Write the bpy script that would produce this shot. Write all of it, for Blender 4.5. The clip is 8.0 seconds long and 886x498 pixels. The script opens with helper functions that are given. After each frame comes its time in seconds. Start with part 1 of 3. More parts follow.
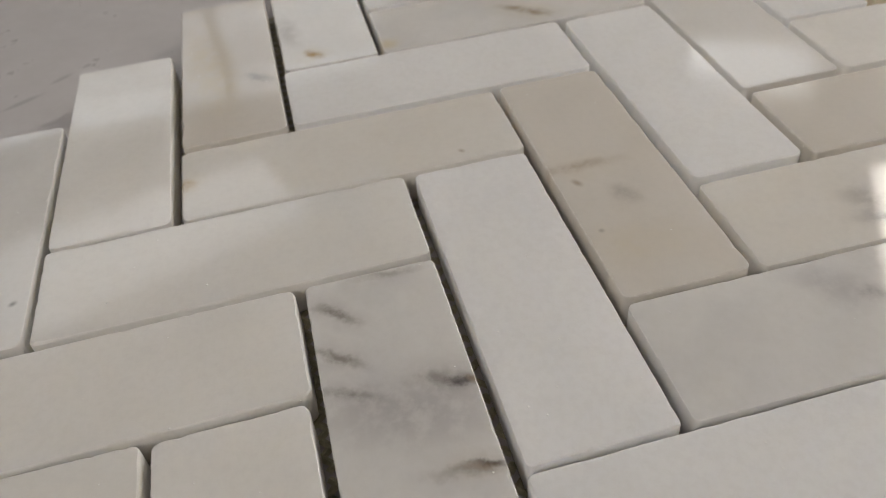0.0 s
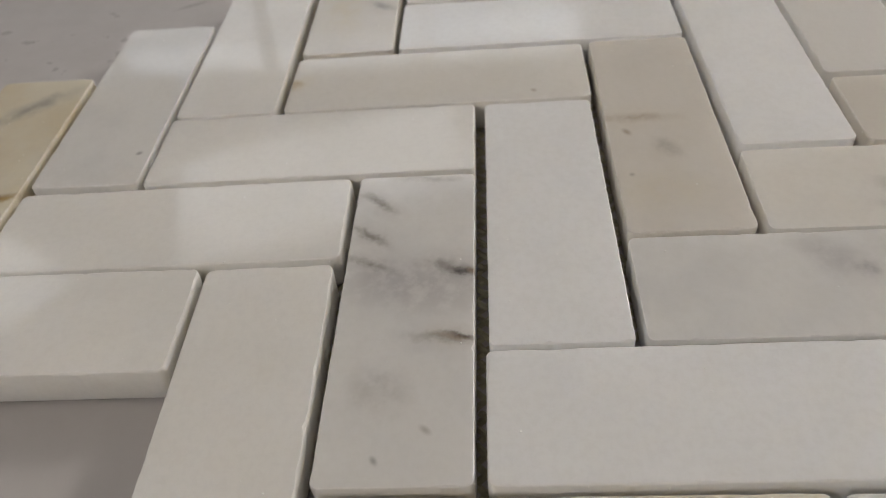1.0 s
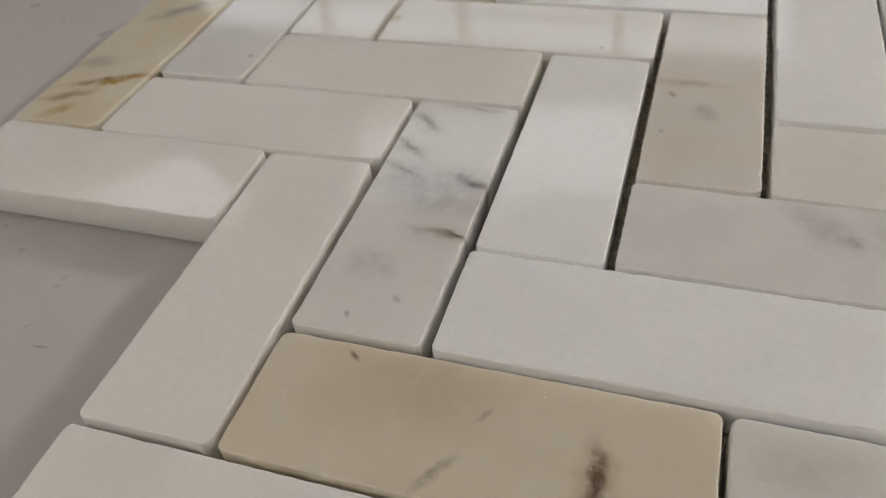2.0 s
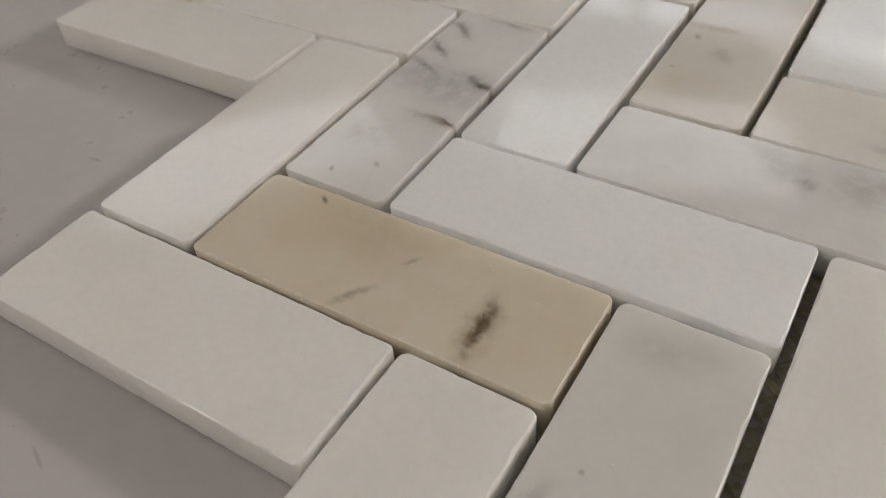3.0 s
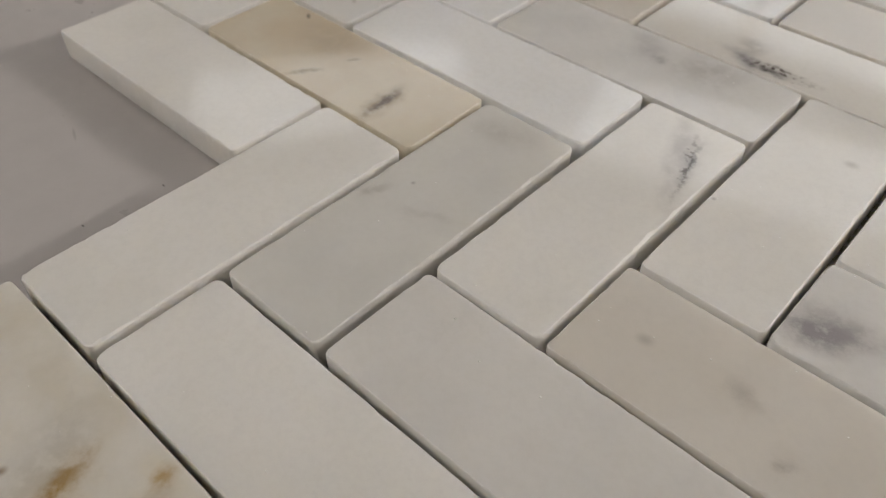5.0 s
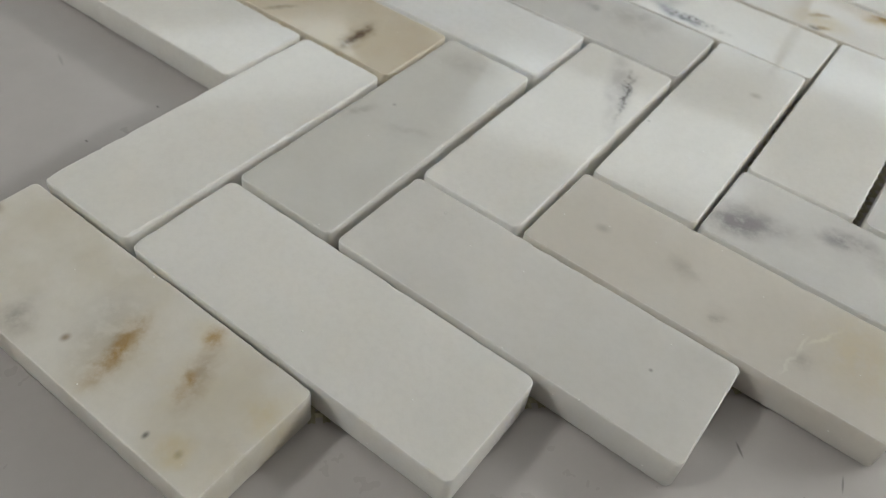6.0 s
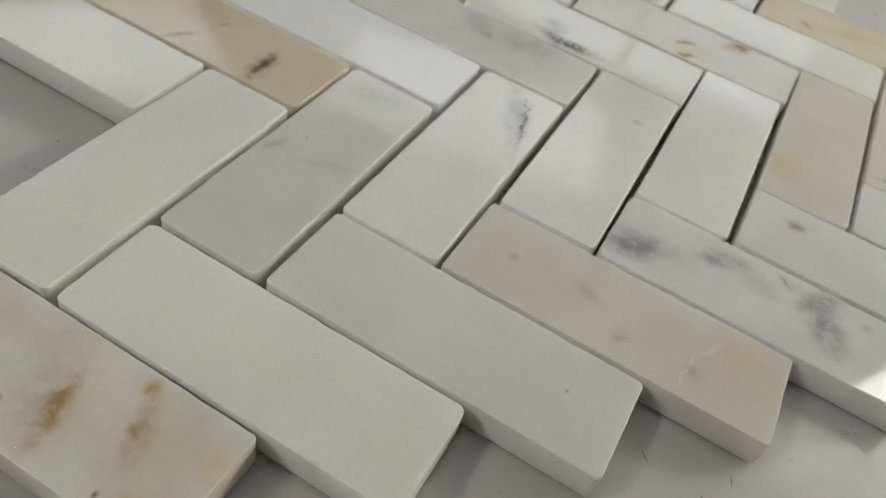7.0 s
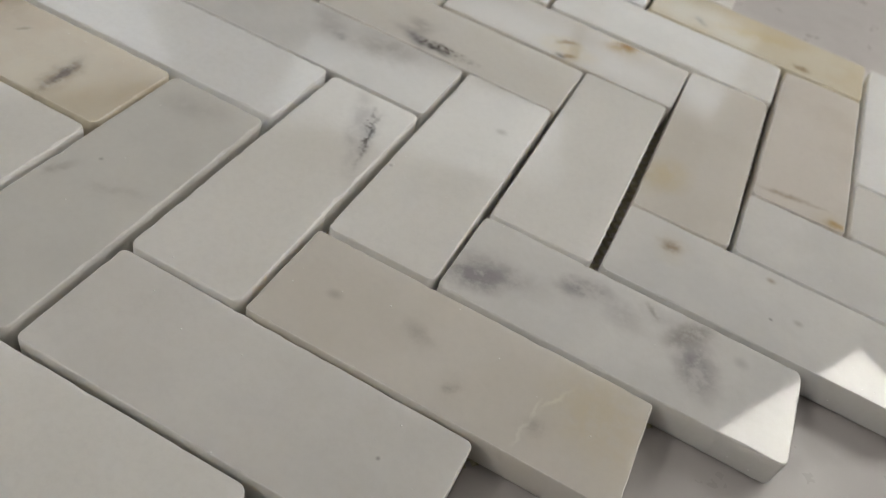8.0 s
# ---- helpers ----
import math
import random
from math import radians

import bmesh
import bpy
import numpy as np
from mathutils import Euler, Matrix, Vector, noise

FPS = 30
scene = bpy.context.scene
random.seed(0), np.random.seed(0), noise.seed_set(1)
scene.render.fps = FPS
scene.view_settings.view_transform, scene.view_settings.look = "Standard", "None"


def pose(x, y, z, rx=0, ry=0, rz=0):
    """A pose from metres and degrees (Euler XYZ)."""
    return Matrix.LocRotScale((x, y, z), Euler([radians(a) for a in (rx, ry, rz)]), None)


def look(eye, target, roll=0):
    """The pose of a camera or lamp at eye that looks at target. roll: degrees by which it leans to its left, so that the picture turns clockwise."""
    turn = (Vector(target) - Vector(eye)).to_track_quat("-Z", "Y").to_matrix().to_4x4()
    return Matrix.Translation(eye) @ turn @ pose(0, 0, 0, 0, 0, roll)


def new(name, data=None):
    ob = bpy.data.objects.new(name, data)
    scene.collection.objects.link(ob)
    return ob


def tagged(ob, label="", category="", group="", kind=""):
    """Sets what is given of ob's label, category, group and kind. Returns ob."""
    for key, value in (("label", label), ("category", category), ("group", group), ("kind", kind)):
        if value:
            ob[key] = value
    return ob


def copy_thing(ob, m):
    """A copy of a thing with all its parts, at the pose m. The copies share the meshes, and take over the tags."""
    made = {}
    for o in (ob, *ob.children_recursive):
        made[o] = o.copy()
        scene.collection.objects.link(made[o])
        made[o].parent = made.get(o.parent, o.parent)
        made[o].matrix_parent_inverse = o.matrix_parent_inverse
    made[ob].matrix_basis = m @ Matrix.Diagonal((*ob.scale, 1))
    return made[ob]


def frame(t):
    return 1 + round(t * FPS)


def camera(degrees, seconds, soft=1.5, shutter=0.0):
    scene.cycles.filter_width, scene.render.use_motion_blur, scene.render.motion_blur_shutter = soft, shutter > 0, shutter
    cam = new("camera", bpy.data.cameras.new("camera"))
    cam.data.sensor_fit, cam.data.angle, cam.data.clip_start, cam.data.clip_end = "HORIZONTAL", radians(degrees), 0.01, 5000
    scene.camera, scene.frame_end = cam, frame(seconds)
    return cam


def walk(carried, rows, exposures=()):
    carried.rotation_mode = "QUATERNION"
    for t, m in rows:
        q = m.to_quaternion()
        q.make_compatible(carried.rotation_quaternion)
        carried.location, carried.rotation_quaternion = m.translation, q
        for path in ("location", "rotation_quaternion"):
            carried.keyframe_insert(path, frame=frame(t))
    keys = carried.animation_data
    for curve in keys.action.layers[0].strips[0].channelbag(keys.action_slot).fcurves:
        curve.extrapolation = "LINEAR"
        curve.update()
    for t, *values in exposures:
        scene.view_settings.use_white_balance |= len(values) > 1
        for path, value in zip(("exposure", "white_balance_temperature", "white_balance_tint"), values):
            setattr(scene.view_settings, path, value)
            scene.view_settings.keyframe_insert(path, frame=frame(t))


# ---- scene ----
cam = camera(58.5, 8.0, soft=1.0)
cam.data.dof.use_dof = True
cam.data.dof.focus_distance = 0.140
cam.data.dof.aperture_fstop = 27.0
PATH = [
    (0, (0.03470, 0.02006, 0.11349), (0.06078, 0.16545, -0.02135), -5.85),
    (0.5, (0.04375, 0.00553, 0.11641), (0.05034, 0.15111, -0.02057), -5.35),
    (1, (0.05844, -0.00734, 0.11524), (0.04288, 0.13851, -0.02072), -6.31),
    (1.5, (0.07438, -0.01822, 0.11554), (0.03865, 0.12437, -0.02008), -6.81),
    (1.7, (0.08042, -0.02303, 0.11567), (0.03756, 0.11765, -0.01988), -6.42),
    (2.8, (0.12696, -0.03533, 0.11015), (0.04577, 0.08665, -0.02597), -6.53),
    (3, (0.13326, -0.03804, 0.11053), (0.04927, 0.07996, -0.02739), -5.34),
    (3.5, (0.16010, -0.03732, 0.10998), (0.05880, 0.06574, -0.02828), -6.36),
    (4, (0.18313, -0.04046, 0.11176), (0.07329, 0.05380, -0.02627), -4.92),
    (4.5, (0.19654, -0.05457, 0.11416), (0.09065, 0.04176, -0.02552), -3.53),
    (4.7, (0.20130, -0.06032, 0.11473), (0.09907, 0.03916, -0.02546), -1.99),
    (5.8, (0.20716, -0.10144, 0.12441), (0.13081, 0.01425, -0.01976), 6.78),
    (6, (0.20730, -0.10544, 0.12288), (0.13580, 0.01341, -0.02122), 8.21),
    (6.5, (0.19990, -0.11403, 0.12769), (0.14461, 0.01302, -0.01655), 13.00),
    (7, (0.19499, -0.11148, 0.13440), (0.15342, 0.02334, -0.00736), 16.32),
    (7.5, (0.19502, -0.09923, 0.13771), (0.16390, 0.03869, -0.00375), 18.04),
    (8, (0.21249, -0.07736, 0.12813), (0.17966, 0.06180, -0.01171), 17.66),
]
EXPOSURES = [(0.0, -0.22, 6550, 12), (1.5, -0.20, 6550, 12), (4.7, -0.12, 6550, 12), (5.8, -0.07, 6450, 9), (6.1, 0.0, 6050, 4), (6.7, 0.0, 6050, 4), (7.0, -0.08, 6350, 8), (7.5, -0.18, 6350, 8), (8.0, -0.22, 6350, 9)]
walk(cam, [(t, look(eye, target, roll)) for t, eye, target, roll in PATH], exposures=EXPOSURES)

# ---------- light levels ----------
TROFFER = 1.2       # tubes in the added ceiling lights
KEY = 2.5           # the light added over the table
PENDANT = 70.0      # the near pendant's opal globe
PENDANT_FAR = 300.0 # the pendant across the table
FILL_PANEL = 1.5   # the flat fill panels added to the ceiling
FAR_LIGHT = 2.2     # the far, dimmer light
DESK = 10.0          # the desk lamp's panel
DAY = 1.7           # the sky slab outside the added high window
world = bpy.data.worlds.new("room_air")
world.use_nodes = True
scene.world = world
world.node_tree.nodes["Background"].inputs[0].default_value = (0.9, 0.95, 1.0, 1)
world.node_tree.nodes["Background"].inputs[1].default_value = 0.02

# ---------- sizes, metres ----------
MM = 0.001
PITCH = 0.0276                 # tile width and joint
RUN = 0.0782                   # tile length and joint
TILE_L, TILE_W = 0.0767, 0.0263
TOP = 0.0083                   # top of the tiles over the table
NET = 0.0005


# ---------- material helpers ----------
def nodes_of(name):
    m = bpy.data.materials.new(name)
    m.use_nodes = True
    nt = m.node_tree
    return m, nt, nt.nodes["Principled BSDF"]


def node(nt, kind, **values):
    n = nt.nodes.new(kind)
    for key, v in values.items():
        if key.startswith("i"):
            n.inputs[int(key[1:])].default_value = v
    return n


def math_node(nt, op, a, b=None, clamp=False):
    n = nt.nodes.new("ShaderNodeMath")
    n.operation, n.use_clamp = op, clamp
    for k, v in ((0, a), (1, b)):
        if v is None:
            continue
        if isinstance(v, (int, float)):
            n.inputs[k].default_value = v
        else:
            nt.links.new(v, n.inputs[k])
    return n.outputs[0]


def vec_node(nt, op, a, b=None, scale=None):
    n = nt.nodes.new("ShaderNodeVectorMath")
    n.operation = op
    for k, v in ((0, a), (1, b)):
        if v is None:
            continue
        if isinstance(v, tuple):
            n.inputs[k].default_value = v
        else:
            nt.links.new(v, n.inputs[k])
    if scale is not None:
        n.inputs["Scale"].default_value = scale
    return n


def noise_node(nt, coords, scale, detail=3.0, rough=0.55):
    n = nt.nodes.new("ShaderNodeTexNoise")
    n.inputs["Scale"].default_value = scale
    n.inputs["Detail"].default_value = detail
    n.inputs["Roughness"].default_value = rough
    nt.links.new(coords, n.inputs["Vector"])
    return n


def span(nt, value, lo, hi, out_lo=0.0, out_hi=1.0, smooth=True):
    n = nt.nodes.new("ShaderNodeMapRange")
    n.interpolation_type = "SMOOTHSTEP" if smooth else "LINEAR"
    for k, v in ((1, lo), (2, hi), (3, out_lo), (4, out_hi)):
        n.inputs[k].default_value = v
    nt.links.new(value, n.inputs[0])
    return n.outputs[0]


def mix_rgb(nt, fac, a, b):
    n = nt.nodes.new("ShaderNodeMix")
    n.data_type = "RGBA"
    for sock, v in ((n.inputs[0], fac), (n.inputs[6], a), (n.inputs[7], b)):
        if isinstance(v, (int, float)):
            sock.default_value = v
        elif isinstance(v, tuple):
            sock.default_value = (*v, 1.0)
        else:
            nt.links.new(v, sock)
    return n.outputs[2]


# base colour, second colour of the clouds, how far the clouds show
STONE = {
    "white": ((0.765, 0.75, 0.72), (0.705, 0.69, 0.655), 0.6),
    "cool": ((0.81, 0.812, 0.812), (0.76, 0.762, 0.76), 0.6),
    "pearl": ((0.685, 0.67, 0.645), (0.635, 0.62, 0.595), 0.7),
    "grey": ((0.645, 0.635, 0.605), (0.595, 0.585, 0.56), 0.8),
    "silver": ((0.69, 0.68, 0.66), (0.61, 0.605, 0.595), 0.75),
    "cream": ((0.72, 0.70, 0.66), (0.685, 0.655, 0.60), 0.6),
    "beige": ((0.65, 0.618, 0.57), (0.61, 0.575, 0.52), 0.8),
    "gold": ((0.63, 0.575, 0.47), (0.59, 0.505, 0.385), 0.9),
    "gold_pale": ((0.66, 0.615, 0.50), (0.61, 0.53, 0.38), 0.8),
    "rose": ((0.66, 0.62, 0.575), (0.60, 0.555, 0.50), 0.8),
    "onyx": ((0.69, 0.665, 0.615), (0.60, 0.56, 0.475), 0.9),
}
STAIN = {
    "k": (0.050, 0.045, 0.045), "g": (0.31, 0.29, 0.265), "p": (0.32, 0.305, 0.315), "h": (0.36, 0.31, 0.235), "b": (0.23, 0.145, 0.07),
    "o": (0.38, 0.23, 0.045), "y": (0.60, 0.50, 0.28), "w": (0.74, 0.72, 0.65), "s": (0.055, 0.033, 0.025),
}
stone_count = [0]


def marble(kind, stains):
    """Polished marble. stains: middle x, y, turn, half length, half width (mm, degrees), colour, strength."""
    stone_count[0] += 1
    seed = stone_count[0]
    m, nt, bsdf = nodes_of("marble_" + kind)
    base, second, amount = STONE[kind]
    tc = nt.nodes.new("ShaderNodeTexCoord")
    here = tc.outputs["Object"]
    shifted = vec_node(nt, "ADD", here, (seed * 0.37, seed * 0.71, seed * 0.23)).outputs[0]
    cloud = noise_node(nt, shifted, 38.0, 4.0, 0.55)
    fine = noise_node(nt, shifted, 900.0, 3.0, 0.6)
    grain = noise_node(nt, shifted, 260.0, 4.0, 0.6)
    fac = math_node(nt, "MULTIPLY", span(nt, cloud.outputs[0], 0.38, 0.66), amount)
    col = mix_rgb(nt, fac, base, second)
    # faint hairline veins
    bent = noise_node(nt, shifted, 60.0, 5.0, 0.6)
    vein = math_node(nt, "ABSOLUTE", math_node(nt, "SUBTRACT", bent.outputs[0], 0.5))
    vein = span(nt, vein, 0.0, 0.022, 1.0, 0.0)
    where = span(nt, noise_node(nt, shifted, 30.0, 2.0).outputs[0], 0.5, 0.68)
    vein = math_node(nt, "MULTIPLY", math_node(nt, "MULTIPLY", vein, where), 0.07 * amount)
    col = mix_rgb(nt, vein, col, STAIN["g"])
    dark_halo = "h" if kind in ("gold", "gold_pale", "beige", "onyx") else "p"
    if stains:
        wob = vec_node(nt, "SUBTRACT", noise_node(nt, shifted, 170.0, 4.0, 0.65).outputs["Color"], (0.5, 0.5, 0.5)).outputs[0]
        wob = vec_node(nt, "SCALE", wob, scale=0.0045).outputs[0]
        warped = vec_node(nt, "ADD", here, wob).outputs[0]
        breakup = span(nt, grain.outputs[0], 0.30, 0.60, 0.6, 1.5)
        speck = span(nt, noise_node(nt, shifted, 750.0, 2.0, 0.5).outputs[0], 0.47, 0.60)
        halos = [(x, y, a, h * 1.25 + 0.8, w * 2.4 + 0.6, dark_halo if c in "kgs" else "y", 0.30 * k) for x, y, a, h, w, c, k in stains if c in "kgbso" and 1.6 < h < 9]
        for cx, cy, turn, half, wide, colour, strength in halos + stains:
            mp = nt.nodes.new("ShaderNodeMapping")
            mp.vector_type = "TEXTURE"
            mp.inputs["Location"].default_value = (cx * MM, cy * MM, 0)
            mp.inputs["Rotation"].default_value = (0, 0, radians(turn))
            mp.inputs["Scale"].default_value = (half * MM * 1.5, wide * MM * 1.55, 0.05)
            nt.links.new(warped if half > 1.6 else here, mp.inputs["Vector"])
            dist = vec_node(nt, "LENGTH", mp.outputs[0]).outputs["Value"]
            f = span(nt, dist, 0.0, 1.05, strength, 0.0)
            if colour == "s":
                f = math_node(nt, "MULTIPLY", f, math_node(nt, "ADD", math_node(nt, "MULTIPLY", speck, 0.75), 0.25))
            elif half > 1.6:
                f = math_node(nt, "MULTIPLY", f, breakup, clamp=True)
            col = mix_rgb(nt, f, col, STAIN[colour])
    # fine mottling of the crystals under the polish
    mottle = span(nt, noise_node(nt, shifted, 620.0, 4.0, 0.7).outputs[0], 0.38, 0.68)
    col = mix_rgb(nt, math_node(nt, "MULTIPLY", mottle, 0.10), col, (0.50, 0.48, 0.45))
    # pale crystals: their glint is painted in as near-white dots
    vor = nt.nodes.new("ShaderNodeTexVoronoi")
    vor.inputs["Scale"].default_value = 420.0
    nt.links.new(shifted, vor.inputs["Vector"])
    sep = nt.nodes.new("ShaderNodeSeparateColor")
    nt.links.new(vor.outputs["Color"], sep.inputs[0])
    dot = math_node(nt, "MULTIPLY", span(nt, vor.outputs["Distance"], 0.03, 0.11, 1.0, 0.0), math_node(nt, "GREATER_THAN", sep.outputs[0], 0.86))
    col = mix_rgb(nt, math_node(nt, "MULTIPLY", dot, 0.8), col, (0.95, 0.95, 0.93))
    # sawn sides are dull, the face is polished, the worn arris is bruised white
    up = nt.nodes.new("ShaderNodeSeparateXYZ")
    nt.links.new(tc.outputs["Normal"], up.inputs[0])
    worn = math_node(nt, "MULTIPLY", span(nt, up.outputs[2], 0.15, 0.5), span(nt, up.outputs[2], 0.93, 0.985, 1.0, 0.0))
    worn = math_node(nt, "MULTIPLY", worn, span(nt, fine.outputs[0], 0.45, 0.7, 0.0, 0.35))
    col = mix_rgb(nt, worn, col, (0.80, 0.785, 0.75))
    nt.links.new(col, bsdf.inputs["Base Color"])
    face = span(nt, up.outputs[2], 0.80, 0.99)
    polish = span(nt, grain.outputs[0], 0.3, 0.7, 0.04, 0.08)
    rough = nt.nodes.new("ShaderNodeMix")
    rough.inputs[2].default_value = 0.55
    nt.links.new(face, rough.inputs[0])
    nt.links.new(polish, rough.inputs[3])
    nt.links.new(rough.outputs[0], bsdf.inputs["Roughness"])
    bsdf.inputs["IOR"].default_value = 1.5
    bsdf.inputs["Subsurface Weight"].default_value = 0.65
    bsdf.inputs["Subsurface Radius"].default_value = (1.0, 0.95, 0.85)
    bsdf.inputs["Subsurface Scale"].default_value = 0.007
    bump = nt.nodes.new("ShaderNodeBump")
    bump.inputs["Distance"].default_value = 0.00005
    nt.links.new(fine.outputs[0], bump.inputs["Height"])
    nt.links.new(span(nt, face, 0.0, 1.0, 0.9, 0.05, False), bump.inputs["Strength"])
    pits = nt.nodes.new("ShaderNodeBump")
    pits.inputs["Strength"].default_value = 1.0
    pits.inputs["Distance"].default_value = 0.00012
    nt.links.new(dot, pits.inputs["Height"])
    nt.links.new(bump.outputs[0], pits.inputs["Normal"])
    lean = vec_node(nt, "SUBTRACT", vor.outputs["Color"], (0.5, 0.5, 0.5)).outputs[0]
    facet = nt.nodes.new("ShaderNodeVectorMath")
    facet.operation = "SCALE"
    nt.links.new(lean, facet.inputs[0])
    nt.links.new(math_node(nt, "MULTIPLY", dot, 1.1), facet.inputs["Scale"])
    tipped = vec_node(nt, "NORMALIZE", vec_node(nt, "ADD", pits.outputs[0], facet.outputs[0]).outputs[0]).outputs[0]
    nt.links.new(tipped, bsdf.inputs["Normal"])
    return m


def plain(name, colour, second, scale, rough=0.5, metal=0.0, bump_h=0.0):
    m, nt, bsdf = nodes_of(name)
    tc = nt.nodes.new("ShaderNodeTexCoord")
    n1 = noise_node(nt, tc.outputs["Object"], scale, 5.0, 0.6)
    n2 = noise_node(nt, tc.outputs["Object"], scale * 14, 3.0, 0.6)
    f = math_node(nt, "ADD", math_node(nt, "MULTIPLY", n1.outputs[0], 0.65), math_node(nt, "MULTIPLY", n2.outputs[0], 0.35))
    nt.links.new(mix_rgb(nt, span(nt, f, 0.3, 0.7), colour, second), bsdf.inputs["Base Color"])
    nt.links.new(span(nt, n2.outputs[0], 0.3, 0.7, rough * 0.85, min(1.0, rough * 1.15)), bsdf.inputs["Roughness"])
    bsdf.inputs["Metallic"].default_value = metal
    if bump_h:
        bump = nt.nodes.new("ShaderNodeBump")
        bump.inputs["Strength"].default_value = 0.4
        bump.inputs["Distance"].default_value = bump_h
        nt.links.new(n2.outputs[0], bump.inputs["Height"])
        nt.links.new(bump.outputs[0], bsdf.inputs["Normal"])
    return m


def glow(name, colour, strength):
    m, nt, bsdf = nodes_of(name)
    bsdf.inputs["Base Color"].default_value = (0.8, 0.8, 0.8, 1)
    bsdf.inputs["Emission Color"].default_value = (*colour, 1)
    bsdf.inputs["Emission Strength"].default_value = strength
    return m


MAT_TABLE = plain("table_laminate", (0.50, 0.473, 0.464), (0.45, 0.428, 0.42), 9.0, 0.32, 0.0, 0.00008)


def table_marks(m, marks):
    """Small scratches and crumbs on the table, and painted shadow strokes: two ends in mm and a half width."""
    nt = m.node_tree
    bsdf = nt.nodes["Principled BSDF"]
    col = bsdf.inputs["Base Color"].links[0].from_socket
    geo = nt.nodes.new("ShaderNodeNewGeometry")
    for x0, y0, x1, y1, wide, strength in marks:
        mp = nt.nodes.new("ShaderNodeMapping")
        mp.vector_type = "TEXTURE"
        mp.inputs["Location"].default_value = ((x0 + x1) / 2 * MM, (y0 + y1) / 2 * MM, 0)
        mp.inputs["Rotation"].default_value = (0, 0, math.atan2(y1 - y0, x1 - x0))
        mp.inputs["Scale"].default_value = ((math.hypot(x1 - x0, y1 - y0) / 2 + wide) * MM, wide * MM, 1)
        nt.links.new(geo.outputs["Position"], mp.inputs["Vector"])
        f = span(nt, vec_node(nt, "LENGTH", mp.outputs[0]).outputs["Value"], 0.3, 1.0, strength, 0.0)
        col = mix_rgb(nt, f, col, (0.08, 0.075, 0.07))
    nt.links.new(col, bsdf.inputs["Base Color"])


table_marks(MAT_TABLE, [
    (215.3, -6.4, 217.9, -9.0, 0.35, 0.6), (233.5, 0.0, 234.6, -4.1, 0.3, 0.5), (64.7, -13.2, 65.5, -13.2, 0.3, 0.8),
    (63.7, -32.6, 64.4, -32.6, 0.35, 0.8), (-27.5, 43.6, -22.9, 44.1, 0.5, 0.35), (29.5, -16.0, 35.8, -18.6, 0.5, 0.25),
    # the last two are wide strokes that paint the tiles' shadow at far left
    (229.4, -9.2, 229.8, -9.9, 0.4, 0.6), (244.3, -1.4, 245.5, -1.9, 0.4, 0.6), (-49.3, 238.8, -37.6, 245.5, 1.6, 0.3),
    (-36.5, 250.2, -30.5, 254.7, 1.4, 0.3),
])
MAT_NET = plain("glass_fibre_net", (0.46, 0.43, 0.30), (0.30, 0.28, 0.19), 160.0, 0.75, 0.0, 0.0002)
MAT_WALL = plain("wall_paint", (0.50, 0.49, 0.475), (0.46, 0.45, 0.44), 1.2, 0.75)
MAT_CEIL = plain("ceiling_paint", (0.46, 0.45, 0.44), (0.42, 0.41, 0.40), 1.0, 0.85)
MAT_FLOOR = plain("floor_screed", (0.22, 0.215, 0.205), (0.18, 0.175, 0.17), 2.0, 0.5)
MAT_STEEL = plain("grey_steel", (0.42, 0.42, 0.43), (0.36, 0.36, 0.37), 20.0, 0.4, 0.8)
MAT_WHITE = plain("white_enamel", (0.80, 0.80, 0.79), (0.76, 0.76, 0.75), 6.0, 0.35)
MAT_TUBE = glow("lamp_tube", (1.0, 0.955, 0.90), TROFFER)
MAT_TUBE_KEY = glow("bright_lamp_tube", (1.0, 0.955, 0.90), KEY)
MAT_TUBE_FAR = glow("dim_lamp_tube", (0.93, 0.97, 1.0), FAR_LIGHT)
MAT_BULB = glow("pendant_bulb", (1.0, 0.94, 0.86), PENDANT)
MAT_BULB_FAR = glow("far_pendant_globe", (1.0, 0.95, 0.88), PENDANT_FAR)
MAT_DIFFUSER = glow("fill_diffuser", (0.95, 0.98, 1.0), FILL_PANEL)
MAT_SKY = glow("overcast_sky", (0.86, 0.93, 1.0), DAY)
MAT_PANEL = glow("desk_lamp_panel", (1.0, 0.95, 0.86), DESK)


# ---------- mesh helpers ----------
def mesh_of(name, verts, faces, material, smooth=False):
    me = bpy.data.meshes.new(name)
    me.from_pydata(verts, [], faces)
    me.materials.append(material)
    if smooth:
        me.polygons.foreach_set("use_smooth", [True] * len(me.polygons))
    me.update()
    return me


def part(name, bm, material, parent, label="", at=None):
    me = bpy.data.meshes.new(name)
    bm.to_mesh(me)
    bm.free()
    me.materials.append(material)
    ob = new(name, me)
    if parent is not None:
        ob.parent = parent
    if at is not None:
        ob.matrix_basis = at
    if label:
        tagged(ob, label)
    return ob


def box(x0, y0, z0, x1, y1, z1, bevel=0.0, bm=None):
    bm = bm or bmesh.new()
    made = bmesh.ops.create_cube(bm, size=1.0, matrix=Matrix.Translation(((x0 + x1) / 2, (y0 + y1) / 2, (z0 + z1) / 2)) @ Matrix.Diagonal((x1 - x0, y1 - y0, z1 - z0, 1)))
    if bevel:
        edges = list({e for v in made["verts"] for e in v.link_edges})
        bmesh.ops.bevel(bm, geom=edges, offset=bevel, segments=2, profile=0.5, affect="EDGES")
    return bm


